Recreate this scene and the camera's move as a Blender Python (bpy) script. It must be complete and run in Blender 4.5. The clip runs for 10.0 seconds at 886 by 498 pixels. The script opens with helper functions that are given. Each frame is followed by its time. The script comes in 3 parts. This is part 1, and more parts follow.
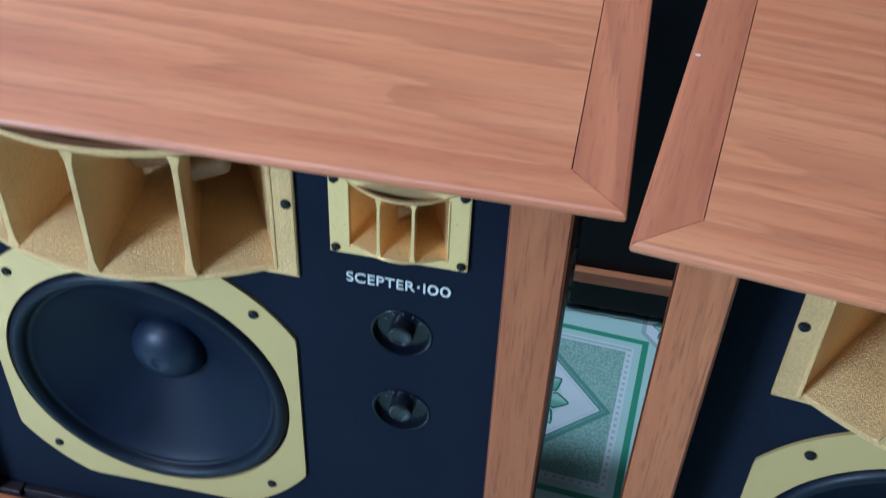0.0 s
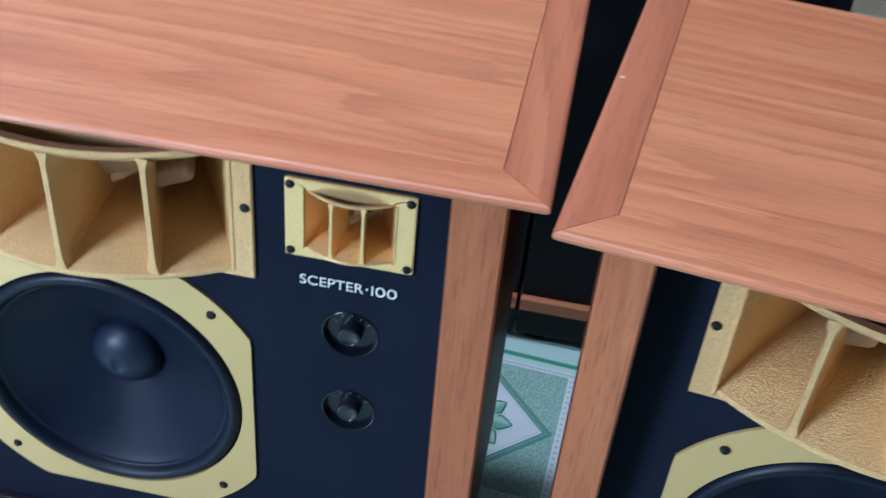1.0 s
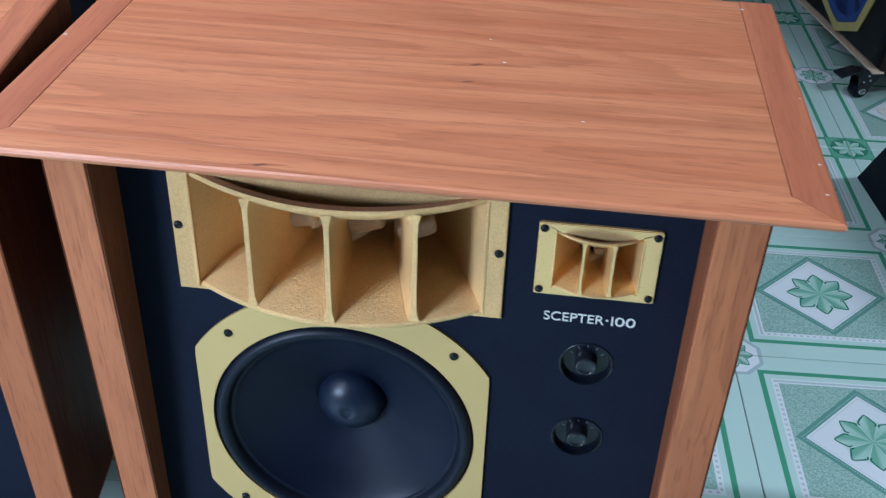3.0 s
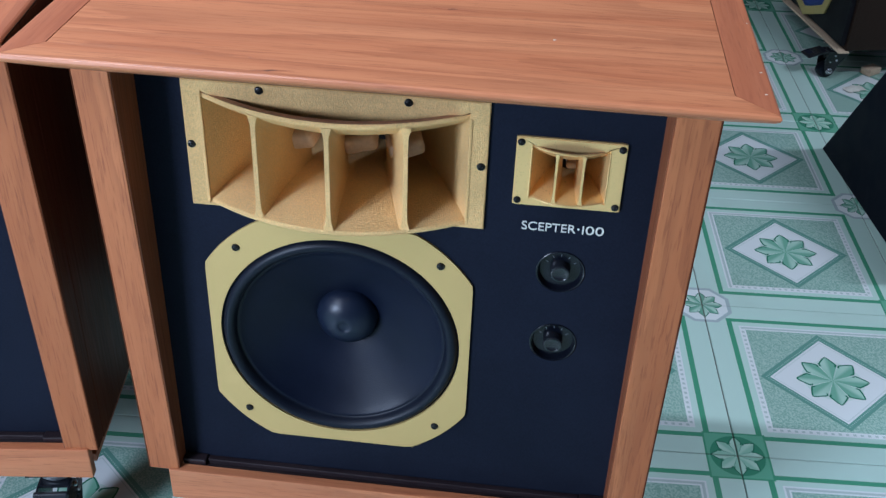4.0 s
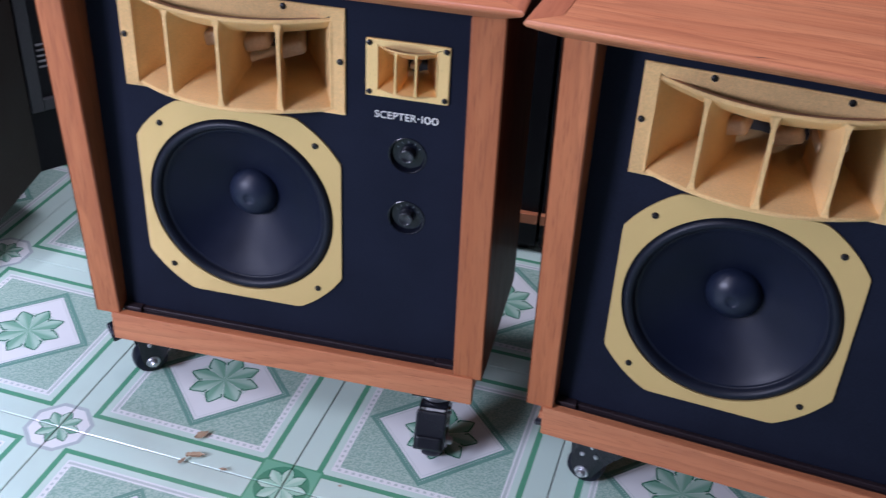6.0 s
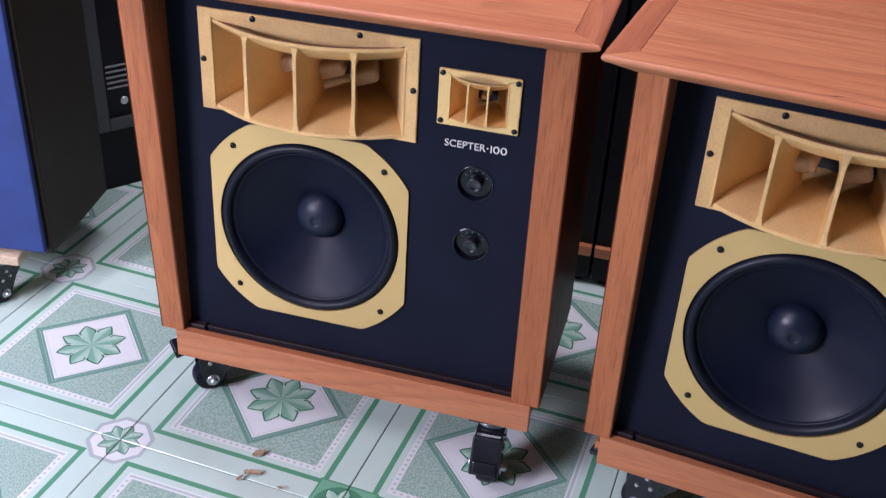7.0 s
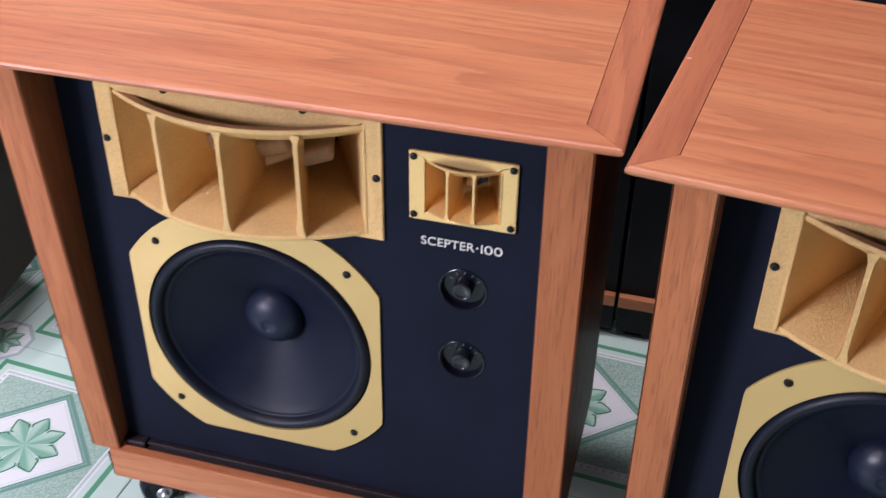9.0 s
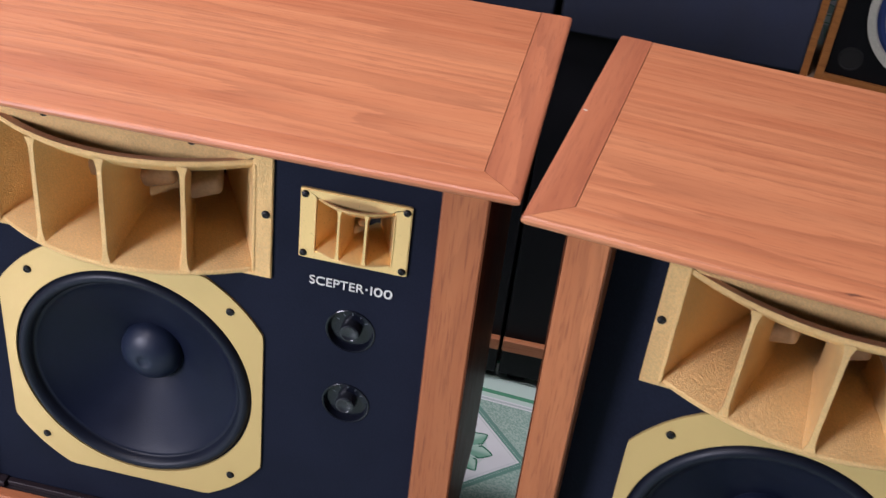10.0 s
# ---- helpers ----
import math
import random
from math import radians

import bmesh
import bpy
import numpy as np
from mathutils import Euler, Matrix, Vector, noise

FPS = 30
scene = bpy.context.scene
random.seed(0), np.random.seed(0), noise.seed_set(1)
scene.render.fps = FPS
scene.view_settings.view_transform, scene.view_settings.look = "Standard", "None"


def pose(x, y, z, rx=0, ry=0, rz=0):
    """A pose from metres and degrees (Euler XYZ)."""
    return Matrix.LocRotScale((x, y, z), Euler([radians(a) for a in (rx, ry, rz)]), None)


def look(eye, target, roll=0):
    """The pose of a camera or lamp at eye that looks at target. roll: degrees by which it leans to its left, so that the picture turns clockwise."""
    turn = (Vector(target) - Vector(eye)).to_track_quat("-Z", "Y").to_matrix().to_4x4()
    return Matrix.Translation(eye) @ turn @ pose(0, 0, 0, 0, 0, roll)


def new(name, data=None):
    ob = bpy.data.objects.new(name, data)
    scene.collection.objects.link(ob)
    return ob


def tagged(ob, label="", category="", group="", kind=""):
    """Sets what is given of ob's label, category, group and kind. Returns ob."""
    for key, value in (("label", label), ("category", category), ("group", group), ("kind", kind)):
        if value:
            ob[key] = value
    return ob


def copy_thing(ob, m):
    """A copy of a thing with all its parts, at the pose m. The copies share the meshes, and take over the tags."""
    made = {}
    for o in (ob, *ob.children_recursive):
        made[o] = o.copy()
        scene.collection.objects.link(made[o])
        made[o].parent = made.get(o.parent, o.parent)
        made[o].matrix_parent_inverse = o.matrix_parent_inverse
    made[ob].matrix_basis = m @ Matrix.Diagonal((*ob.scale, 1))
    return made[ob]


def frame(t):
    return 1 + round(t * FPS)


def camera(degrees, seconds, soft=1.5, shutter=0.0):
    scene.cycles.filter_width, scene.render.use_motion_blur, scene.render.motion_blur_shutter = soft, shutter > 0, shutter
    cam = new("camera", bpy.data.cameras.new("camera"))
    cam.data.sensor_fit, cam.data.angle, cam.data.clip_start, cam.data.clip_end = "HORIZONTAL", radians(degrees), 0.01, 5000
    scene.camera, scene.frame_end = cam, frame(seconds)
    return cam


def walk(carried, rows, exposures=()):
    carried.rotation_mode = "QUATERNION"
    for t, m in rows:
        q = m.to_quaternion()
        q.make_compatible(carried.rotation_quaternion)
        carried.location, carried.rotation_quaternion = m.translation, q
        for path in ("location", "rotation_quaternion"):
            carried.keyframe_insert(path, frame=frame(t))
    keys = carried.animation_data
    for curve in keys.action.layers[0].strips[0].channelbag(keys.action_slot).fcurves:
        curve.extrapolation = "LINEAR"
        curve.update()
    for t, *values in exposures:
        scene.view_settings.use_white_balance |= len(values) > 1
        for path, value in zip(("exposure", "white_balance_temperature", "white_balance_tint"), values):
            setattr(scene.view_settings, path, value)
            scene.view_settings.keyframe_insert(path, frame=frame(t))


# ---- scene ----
cam = camera(45.64, 10.0, soft=1.3, shutter=0.3)
# seconds, eye, yaw, pitch, roll
ROWS = [
    (0.0, -0.311, -0.742, 1.488, 17.18, -41.39, 2.60),
    (0.5, -0.318, -0.739, 1.433, 16.63, -43.85, 7.19),
    (1.0, -0.267, -0.832, 1.504, 14.53, -38.28, 5.50),
    (1.5, -0.168, -0.978, 1.529, 10.12, -34.59, 2.96),
    (2.0, -0.066, -1.009, 1.541, 7.37, -33.03, 1.63),
    (2.5, 0.097, -1.003, 1.528, 5.30, -34.48, 2.36),
    (3.0, 0.239, -1.019, 1.540, 6.08, -35.10, 1.96),
    (3.2, 0.271, -1.058, 1.533, 6.91, -34.20, 1.60),
    (4.3, 0.244, -1.224, 1.515, 3.45, -34.78, 2.30),
    (4.5, 0.220, -1.224, 1.527, 2.43, -35.61, 2.12),
    (5.0, 0.177, -1.322, 1.548, 5.48, -34.59, 1.66),
    (5.5, 0.084, -1.430, 1.541, 12.94, -33.60, 2.64),
    (6.0, 0.002, -1.500, 1.537, 18.82, -33.45, 2.93),
    (6.2, -0.008, -1.509, 1.536, 20.32, -33.48, 2.35),
    (7.3, -0.049, -1.555, 1.560, 20.97, -30.64, 3.70),
    (7.5, -0.053, -1.555, 1.571, 19.66, -29.94, 3.53),
    (8.0, -0.074, -1.476, 1.575, 19.52, -30.43, 3.17),
    (8.5, -0.152, -1.276, 1.557, 24.19, -34.00, 0.16),
    (9.0, -0.178, -1.062, 1.540, 22.28, -35.36, 0.72),
    (9.5, -0.200, -0.999, 1.552, 18.58, -33.08, 5.31),
    (10.0, -0.196, -1.044, 1.536, 14.73, -33.06, 7.19),
]
EXPOSURES = [(0.0, -0.03, 4550, 3), (0.5, 0.06, 4250, 4), (1.0, 0.15, 4800, 9), (3.0, 0.36, 4950, 10), (4.5, 0.30, 5200, 14), (5.5, 0.31, 5400, 25), (6.0, 0.06, 5550, 31), (7.5, 0.15, 6050, 37), (10.0, 0.18, 6150, 27)]
walk(cam, [(t, pose(x, y, z, 90 + pitch, 0, yaw) @ pose(0, 0, 0, 0, 0, roll)) for t, x, y, z, yaw, pitch, roll in ROWS], EXPOSURES)

# ---- light ----
world = bpy.data.worlds.new("world")
scene.world = world
world.use_nodes = True
world.node_tree.nodes["Background"].inputs["Color"].default_value = (0.80, 0.90, 1.0, 1)
world.node_tree.nodes["Background"].inputs["Strength"].default_value = 0.3


def area(name, m, sx, sy, watts, colour):
    data = bpy.data.lights.new(name, "AREA")
    data.shape, data.size, data.size_y, data.energy, data.color = "RECTANGLE", sx, sy, watts, colour
    ob = new(name, data)
    ob.matrix_world = m
    return ob


# daylight through an assumed open shop front, and ceiling tubes; none is in view
area("daylight", look((-2.6, -3.1, 1.85), (-0.5, 0, 0.75)), 1.0, 0.9, 138, (0.92, 0.96, 1.0))
area("ceiling_light", pose(-3.0, 1.85, 2.93, 0, 0, 20), 1.2, 0.06, 14, (1.0, 0.97, 0.93))
# unseen lamp, set to the left to lift the floor there
area("ceiling_light", pose(-1.9, -1.7, 2.93, 0, 0, 90), 1.2, 0.06, 40, (1.0, 0.97, 0.93))
area("ceiling_light", pose(-1.02, 0.2, 2.93), 1.2, 0.06, 36, (1.0, 0.98, 0.95))
# unseen lamp added to brighten the floor on the right
area("ceiling_light", pose(2.4, 0.0, 2.93), 1.2, 0.06, 44, (1.0, 0.98, 0.95))


# ---- materials ----
class V:
    """A value in a node tree, with arithmetic."""

    def __init__(self, tree, out):
        self.t, self.o = tree, out

    def op(self, kind, *args):
        n = self.t.nodes.new("ShaderNodeMath")
        n.operation = kind
        for slot, a in zip(n.inputs, (self, *args)):
            if isinstance(a, V):
                self.t.links.new(a.o, slot)
            else:
                slot.default_value = a
        return V(self.t, n.outputs[0])

    def __add__(self, b): return self.op("ADD", b)
    def __sub__(self, b): return self.op("SUBTRACT", b)
    def __mul__(self, b): return self.op("MULTIPLY", b)
    def less(self, b): return self.op("LESS_THAN", b)
    def more(self, b): return self.op("GREATER_THAN", b)
    def abs(self): return self.op("ABSOLUTE")
    def max(self, b): return self.op("MAXIMUM", b)
    def min(self, b): return self.op("MINIMUM", b)
    def smooth(self, a, b): return ramp(self, a, b)


def ramp(v, a, b, c=0.0, d=1.0):
    n = v.t.nodes.new("ShaderNodeMapRange")
    n.interpolation_type = "SMOOTHSTEP"
    v.t.links.new(v.o, n.inputs[0])
    for slot, x in zip(n.inputs[1:5], (a, b, c, d)):
        slot.default_value = x
    return V(v.t, n.outputs[0])


def mix(tree, fac, a, b):
    n = tree.nodes.new("ShaderNodeMix")
    n.data_type = "RGBA"
    for slot, x in ((n.inputs[0], fac), (n.inputs[6], a), (n.inputs[7], b)):
        if isinstance(x, V):
            tree.links.new(x.o, slot)
        elif isinstance(x, (tuple, list)):
            slot.default_value = (*x[:3], 1)
        else:
            slot.default_value = x
    return V(tree, n.outputs[2])


def blank(name, rough=0.5, metal=0.0, spec=0.5, coat=0.0):
    m = bpy.data.materials.new(name)
    m.use_nodes = True
    b = m.node_tree.nodes["Principled BSDF"]
    b.inputs["Roughness"].default_value, b.inputs["Metallic"].default_value = rough, metal
    b.inputs["Specular IOR Level"].default_value, b.inputs["Coat Weight"].default_value = spec, coat
    b.inputs["Coat Roughness"].default_value = 0.15
    return m, m.node_tree, b


def coords(tree, scale=(1, 1, 1), shift=True):
    """Object coordinates, shifted for each object."""
    tc, mp = tree.nodes.new("ShaderNodeTexCoord"), tree.nodes.new("ShaderNodeMapping")
    tree.links.new(tc.outputs["Object"], mp.inputs["Vector"])
    mp.inputs["Scale"].default_value = scale
    if shift:
        info, mul = tree.nodes.new("ShaderNodeObjectInfo"), tree.nodes.new("ShaderNodeMath")
        mul.operation = "MULTIPLY"
        mul.inputs[1].default_value = 37.0
        tree.links.new(info.outputs["Random"], mul.inputs[0])
        tree.links.new(mul.outputs[0], mp.inputs["Location"])
    return mp.outputs[0]


def tex(tree, vector, scale, detail=4.0, rough=0.55, warp=0.0):
    n = tree.nodes.new("ShaderNodeTexNoise")
    tree.links.new(vector, n.inputs["Vector"])
    n.inputs["Scale"].default_value, n.inputs["Detail"].default_value = scale, detail
    n.inputs["Roughness"].default_value, n.inputs["Distortion"].default_value = rough, warp
    return V(tree, n.outputs[0])


def bump(tree, bsdf, height, strength, distance=0.002):
    n = tree.nodes.new("ShaderNodeBump")
    n.inputs["Strength"].default_value, n.inputs["Distance"].default_value = strength, distance
    tree.links.new(height.o, n.inputs["Height"])
    tree.links.new(n.outputs[0], bsdf.inputs["Normal"])


def plain(name, colour, rough=0.5, metal=0.0, vary=0.25, size=30.0, relief=0.1, spec=0.5, coat=0.0):
    """Paint, plastic or cloth with stains and fine relief."""
    m, t, b = blank(name, rough, metal, spec, coat)
    at = coords(t)
    fine, broad = tex(t, at, size * 6), tex(t, at, size / 8)
    dark, pale = [c * (1 - vary) for c in colour], [min(1, c * (1 + vary)) for c in colour]
    t.links.new(mix(t, ramp(fine * 0.5 + broad * 0.5, 0.3, 0.7), dark, pale).o, b.inputs["Base Color"])
    t.links.new(ramp(broad, 0.3, 0.7, max(0.02, rough - 0.07), min(1, rough + 0.07)).o, b.inputs["Roughness"])
    bump(t, b, fine, relief)
    return m


def wood(name, axis, dark=(0.19, 0.054, 0.024), mid=(0.40, 0.132, 0.053), pale=(0.50, 0.195, 0.083), spec=0.4, fine=0.29):
    """Reddish veneer with its grain along one axis."""
    m, t, b = blank(name, 0.38, 0, spec)
    stretch = [1.0, 1.0, 1.0]
    stretch[axis] = 0.055 if fine < 0.5 else 0.022
    at = coords(t, stretch)
    broad, band, grain, pore = tex(t, at, 7, 3, 0.5, 0.9), tex(t, at, 34, 3, 0.55, 0.7), tex(t, at, 150 if fine < 0.5 else 240, 4, 0.65, 0.4), tex(t, at, 420, 2)
    base = mix(t, ramp(broad * 0.5 + band * 0.5, 0.36, 0.64), mid, pale)
    # growth rings, cut into arches
    slow = [1.0, 1.0, 1.0]
    slow[axis] = 0.11
    figure = tex(t, coords(t, slow), 5.5, 1.2, 0.4, 0.3) * 19 + band * 1.3
    ring = figure.op("FRACT")
    rings = mix(t, ramp(ring, 0.30, 0.97, 0.0, 0.30) * ramp(ring, 0.97, 1.0, 1.0, 0.0) * ramp(broad, 0.35, 0.6, 0.35, 1.0), base, dark)
    lines = mix(t, ramp(grain, 0.50, 0.70, 0.0, fine), rings, dark)
    out = mix(t, ramp(pore, 0.58, 0.72, 0.0, 0.48), lines, dark)
    t.links.new(out.o, b.inputs["Base Color"])
    t.links.new(ramp(grain, 0.3, 0.7, 0.38, 0.50).o, b.inputs["Roughness"])
    bump(t, b, pore * 0.6 + grain * 0.4, 0.12, 0.001)
    return m


WOOD_X, WOOD_Z = wood("veneer_across", 0), wood("veneer_upright", 2, (0.16, 0.046, 0.018), (0.34, 0.106, 0.037), (0.42, 0.147, 0.054), 0.3, 0.52)
WOOD_Y = wood("border_veneer", 1, (0.19, 0.055, 0.028), (0.33, 0.103, 0.044), (0.42, 0.146, 0.064))
# darkened copy of the veneer: shade on the cabinet sides put into the colour
SHADED_SIDE_Z = wood("shaded_side_veneer", 2, (0.04, 0.013, 0.007), (0.085, 0.024, 0.010), (0.115, 0.034, 0.013), 0.04)
BAFFLE = plain("baffle_paint", (0.0100, 0.0122, 0.0215), 0.6, 0, 0.2, 60, 0.15, 0.03)
# stile veneer made darker: the shade of the recess is in its colour
SHADED_EDGE = wood("shaded_edge_veneer", 2, (0.07, 0.022, 0.010), (0.19, 0.060, 0.024), (0.25, 0.085, 0.034), 0.3, 0.52)
# near black for the ledge pieces and the shadow strip painted under the top
LEDGE = plain("ledge_and_shadow", (0.016, 0.010, 0.012), 0.4)
# near black; paints in the dark of the lip gap, throats and ports
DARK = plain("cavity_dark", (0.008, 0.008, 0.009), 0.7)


def gold_cast(name, colour, rough, relief, metal=0.35, vary=0.12):
    """Gold paint over a sand casting: fine grain, a few broader stains."""
    m, t, b = blank(name, rough, metal, 0.5)
    at = coords(t)
    fine, broad, grit = tex(t, at, 420, 4, 0.7), tex(t, at, 6), tex(t, at, 900, 2, 0.6)
    t.links.new(mix(t, ramp(fine * 0.55 + broad * 0.45, 0.3, 0.7), [c * (1 - vary) for c in colour], [c * (1 + vary * 0.8) for c in colour]).o, b.inputs["Base Color"])
    t.links.new(ramp(fine, 0.3, 0.7, rough - 0.08, rough + 0.1).o, b.inputs["Roughness"])
    bump(t, b, fine * 0.6 + grit * 0.4, relief, 0.004)
    return m


GOLD = gold_cast("gold_casting", (0.88, 0.57, 0.232), 0.38, 1.0, 0.4, 0.22)
GOLD_BRIGHT = gold_cast("bright_gold_casting", (0.86, 0.57, 0.235), 0.34, 0.07, 0.6, 0.04)
GOLD_PLATE = gold_cast("gold_plate", (0.55, 0.38, 0.142), 0.36, 0.015, 0.3, 0.03)
PLUG = plain("pale_casting", (0.50, 0.36, 0.25), 0.6, 0, 0.15)
LIP = plain("lip_brown", (0.42, 0.19, 0.09), 0.6)
LEAF = plain("dry_leaf", (0.36, 0.26, 0.16), 0.8, 0, 0.4, 60, 0.3)
DISH = plain("control_plastic", (0.0045, 0.0055, 0.010), 0.22, 0, 0.2, 50, 0.05, 0.32)
CONE = plain("cone_paper", (0.0045, 0.0066, 0.0165), 0.43, 0, 0.25, 80, 0.15, 0.15)
CAP = plain("cap_paper", (0.0068, 0.0105, 0.0235), 0.36, 0, 0.2, 80, 0.1, 0.28)
RUBBER = plain("rubber", (0.005, 0.007, 0.014), 0.42, 0, 0.2, 60, 0.1, 0.2)
PLASTIC = plain("black_plastic", (0.010, 0.011, 0.015), 0.25, 0, 0.2, 50, 0.05, 0.5)
STEEL = plain("zinc_steel", (0.55, 0.56, 0.58), 0.3, 0.9, 0.2)
SCREW = plain("screw_black", (0.02, 0.02, 0.022), 0.35, 0.6)
SILVER = plain("silver_print", (0.72, 0.70, 0.66), 0.4, 0.2, 0.05)
# colours of the unseen walls and ceiling, kept dark to cut bounced light
WALL = plain("dim_wall", (0.08, 0.083, 0.087), 0.8, 0, 0.06, 10, 0.2)
CEIL = plain("dim_ceiling", (0.20, 0.20, 0.195), 0.85, 0, 0.05, 10, 0.2)
GROUT = plain("grout", (0.10, 0.085, 0.07), 0.85, 0, 0.3, 60, 0.3)
NAVY = plain("navy_cloth", (0.010, 0.013, 0.026), 0.85, 0, 0.25, 120, 0.4, 0.3)
BLUE = plain("blue_cloth", (0.030, 0.055, 0.19), 0.8, 0, 0.2, 120, 0.4, 0.3)
BLACKBOX = plain("black_vinyl", (0.005, 0.005, 0.007), 0.5, 0, 0.25, 90, 0.3, 0.2)
VINYL = plain("navy_vinyl", (0.0045, 0.006, 0.012), 0.6, 0, 0.25, 90, 0.3, 0.08)
BROWNBOX = plain("brown_vinyl", (0.021, 0.012, 0.008), 0.5, 0, 0.25, 20, 0.2, 0.2)
CHARCOAL = plain("charcoal_plastic", (0.034, 0.036, 0.039), 0.5)
INK = plain("grey_print", (0.20, 0.20, 0.20), 0.6)
MARK = plain("dull_print", (0.09, 0.10, 0.11), 0.5)
PINE = plain("pale_board", (0.58, 0.44, 0.30), 0.6, 0, 0.2, 20, 0.3)
ORANGE = wood("orange_veneer", 0, (0.20, 0.06, 0.015), (0.42, 0.15, 0.035), (0.50, 0.20, 0.05))
WHITE = plain("white_ring", (0.62, 0.60, 0.52), 0.5, 0, 0.15, 30, 0.1)
GREYCONE = plain("grey_cone", (0.24, 0.25, 0.33), 0.6, 0, 0.2, 30, 0.2)
YELLOW = plain("yellow_frame", (0.45, 0.36, 0.12), 0.45, 0.2, 0.2)


# ---- shapes ----
def box(x0, y0, z0, x1, y1, z1, bevel=0.0, bm=None, segments=2):
    """A box into bm, with bevelled edges."""
    own = bmesh.new()
    bmesh.ops.create_cube(own, size=1)
    for v in own.verts:
        v.co = Vector(((x0 + x1) / 2 + v.co.x * (x1 - x0), (y0 + y1) / 2 + v.co.y * (y1 - y0), (z0 + z1) / 2 + v.co.z * (z1 - z0)))
    if bevel:
        bmesh.ops.bevel(own, geom=own.edges[:], offset=bevel, segments=segments, affect="EDGES", profile=0.5)
    return join(bm, own)


def join(bm, own):
    if bm is None:
        return own
    data = bpy.data.meshes.new("joined")
    own.to_mesh(data)
    own.free()
    bm.from_mesh(data)
    bpy.data.meshes.remove(data)
    return bm


def lathe(profile, m=None, n=48, bm=None):
    """Turns (radius, height) points round z, then moves by m."""
    own = bmesh.new()
    rings = []
    for r, h in profile:
        if r < 1e-6:
            rings.append([own.verts.new((0, 0, h))])
        else:
            rings.append([own.verts.new((r * math.cos(2 * math.pi * k / n), r * math.sin(2 * math.pi * k / n), h)) for k in range(n)])
    for a, b in zip(rings, rings[1:]):
        for k in range(n):
            f = [a[k % len(a)], a[(k + 1) % len(a)], b[(k + 1) % len(b)], b[k % len(b)]]
            f = list(dict.fromkeys(f))
            if len(f) > 2:
                own.faces.new(f)
    bmesh.ops.recalc_face_normals(own, faces=own.faces[:])
    if m is not None:
        bmesh.ops.transform(own, matrix=m, verts=own.verts[:])
    return join(bm, own)


def prism(outline, y0, y1, holes=None, bevel=0.0, bm=None):
    """A plate: an outline of (x, z) from y0 (front) to y1."""
    own = bmesh.new()
    front = [own.verts.new((x, y0, z)) for x, z in outline]
    back = [own.verts.new((x, y1, z)) for x, z in outline]
    own.faces.new(front)
    own.faces.new(back[::-1])
    for k in range(len(outline)):
        own.faces.new((front[k - 1], back[k - 1], back[k], front[k]))
    bmesh.ops.recalc_face_normals(own, faces=own.faces[:])
    if bevel:
        edges = [e for e in own.edges if all(abs(v.co.y - y0) < 1e-6 for v in e.verts)]
        bmesh.ops.bevel(own, geom=edges, offset=bevel, segments=2, affect="EDGES", profile=0.5)
    return join(bm, own)


def ring_plate(outer, inner, y0, y1, bm=None):
    """A plate with a hole: two outlines of (x, z) with as many points each."""
    own = bmesh.new()
    sets = [[own.verts.new((x, y, z)) for x, z in pts] for pts, y in ((outer, y0), (inner, y0), (inner, y1), (outer, y1))]
    n = len(outer)
    for a, b in zip(sets, sets[1:] + sets[:1]):
        for k in range(n):
            own.faces.new((a[k - 1], a[k], b[k], b[k - 1]))
    bmesh.ops.recalc_face_normals(own, faces=own.faces[:])
    return join(bm, own)


def grid(fn, nu, nv, bm=None):
    """A sheet of points fn(u, v), u and v from 0 to 1."""
    own = bmesh.new()
    pts = [[own.verts.new(fn(i / nu, j / nv)) for j in range(nv + 1)] for i in range(nu + 1)]
    for i in range(nu):
        for j in range(nv):
            own.faces.new((pts[i][j], pts[i + 1][j], pts[i + 1][j + 1], pts[i][j + 1]))
    return join(bm, own)


def part(name, bm, material, parent, label="", smooth=None):
    data = bpy.data.meshes.new(name)
    bm.to_mesh(data)
    bm.free()
    data.materials.append(material)
    if smooth is not None:
        data.shade_smooth()
        data.set_sharp_from_angle(angle=radians(smooth))
    ob = new(name, data)
    ob.parent = parent
    if label:
        ob["label"] = label
    return ob


def thing(name, label, category, group="", kind="", at=None):
    ob = new(name)
    ob.empty_display_size = 0.1
    if at is not None:
        ob.matrix_world = at
    return tagged(ob, label, category, group, kind)


FRONT = Matrix.Rotation(radians(90), 4, "X")  # turns z to -y, towards the front


def on_front(x, z, y=0.0):
    return Matrix.Translation((x, y, z)) @ FRONT


def screw(parent, x, z, y=0.0, r=0.0055, material=None):
    bm = lathe([(0, 0.0035), (r * 0.3, 0.003), (r * 0.36, 0.0016), (r * 0.5, 0.0036), (r * 0.8, 0.003), (r, 0.001), (r, -0.002)], on_front(x, z, y), 12)
    return part("screw", bm, material or SCREW, parent, smooth=40)


# ---- floor ----
TILE, TURNED, ORIGIN = 0.5, radians(3.033), Vector((-1.5056, -0.0087, 0))


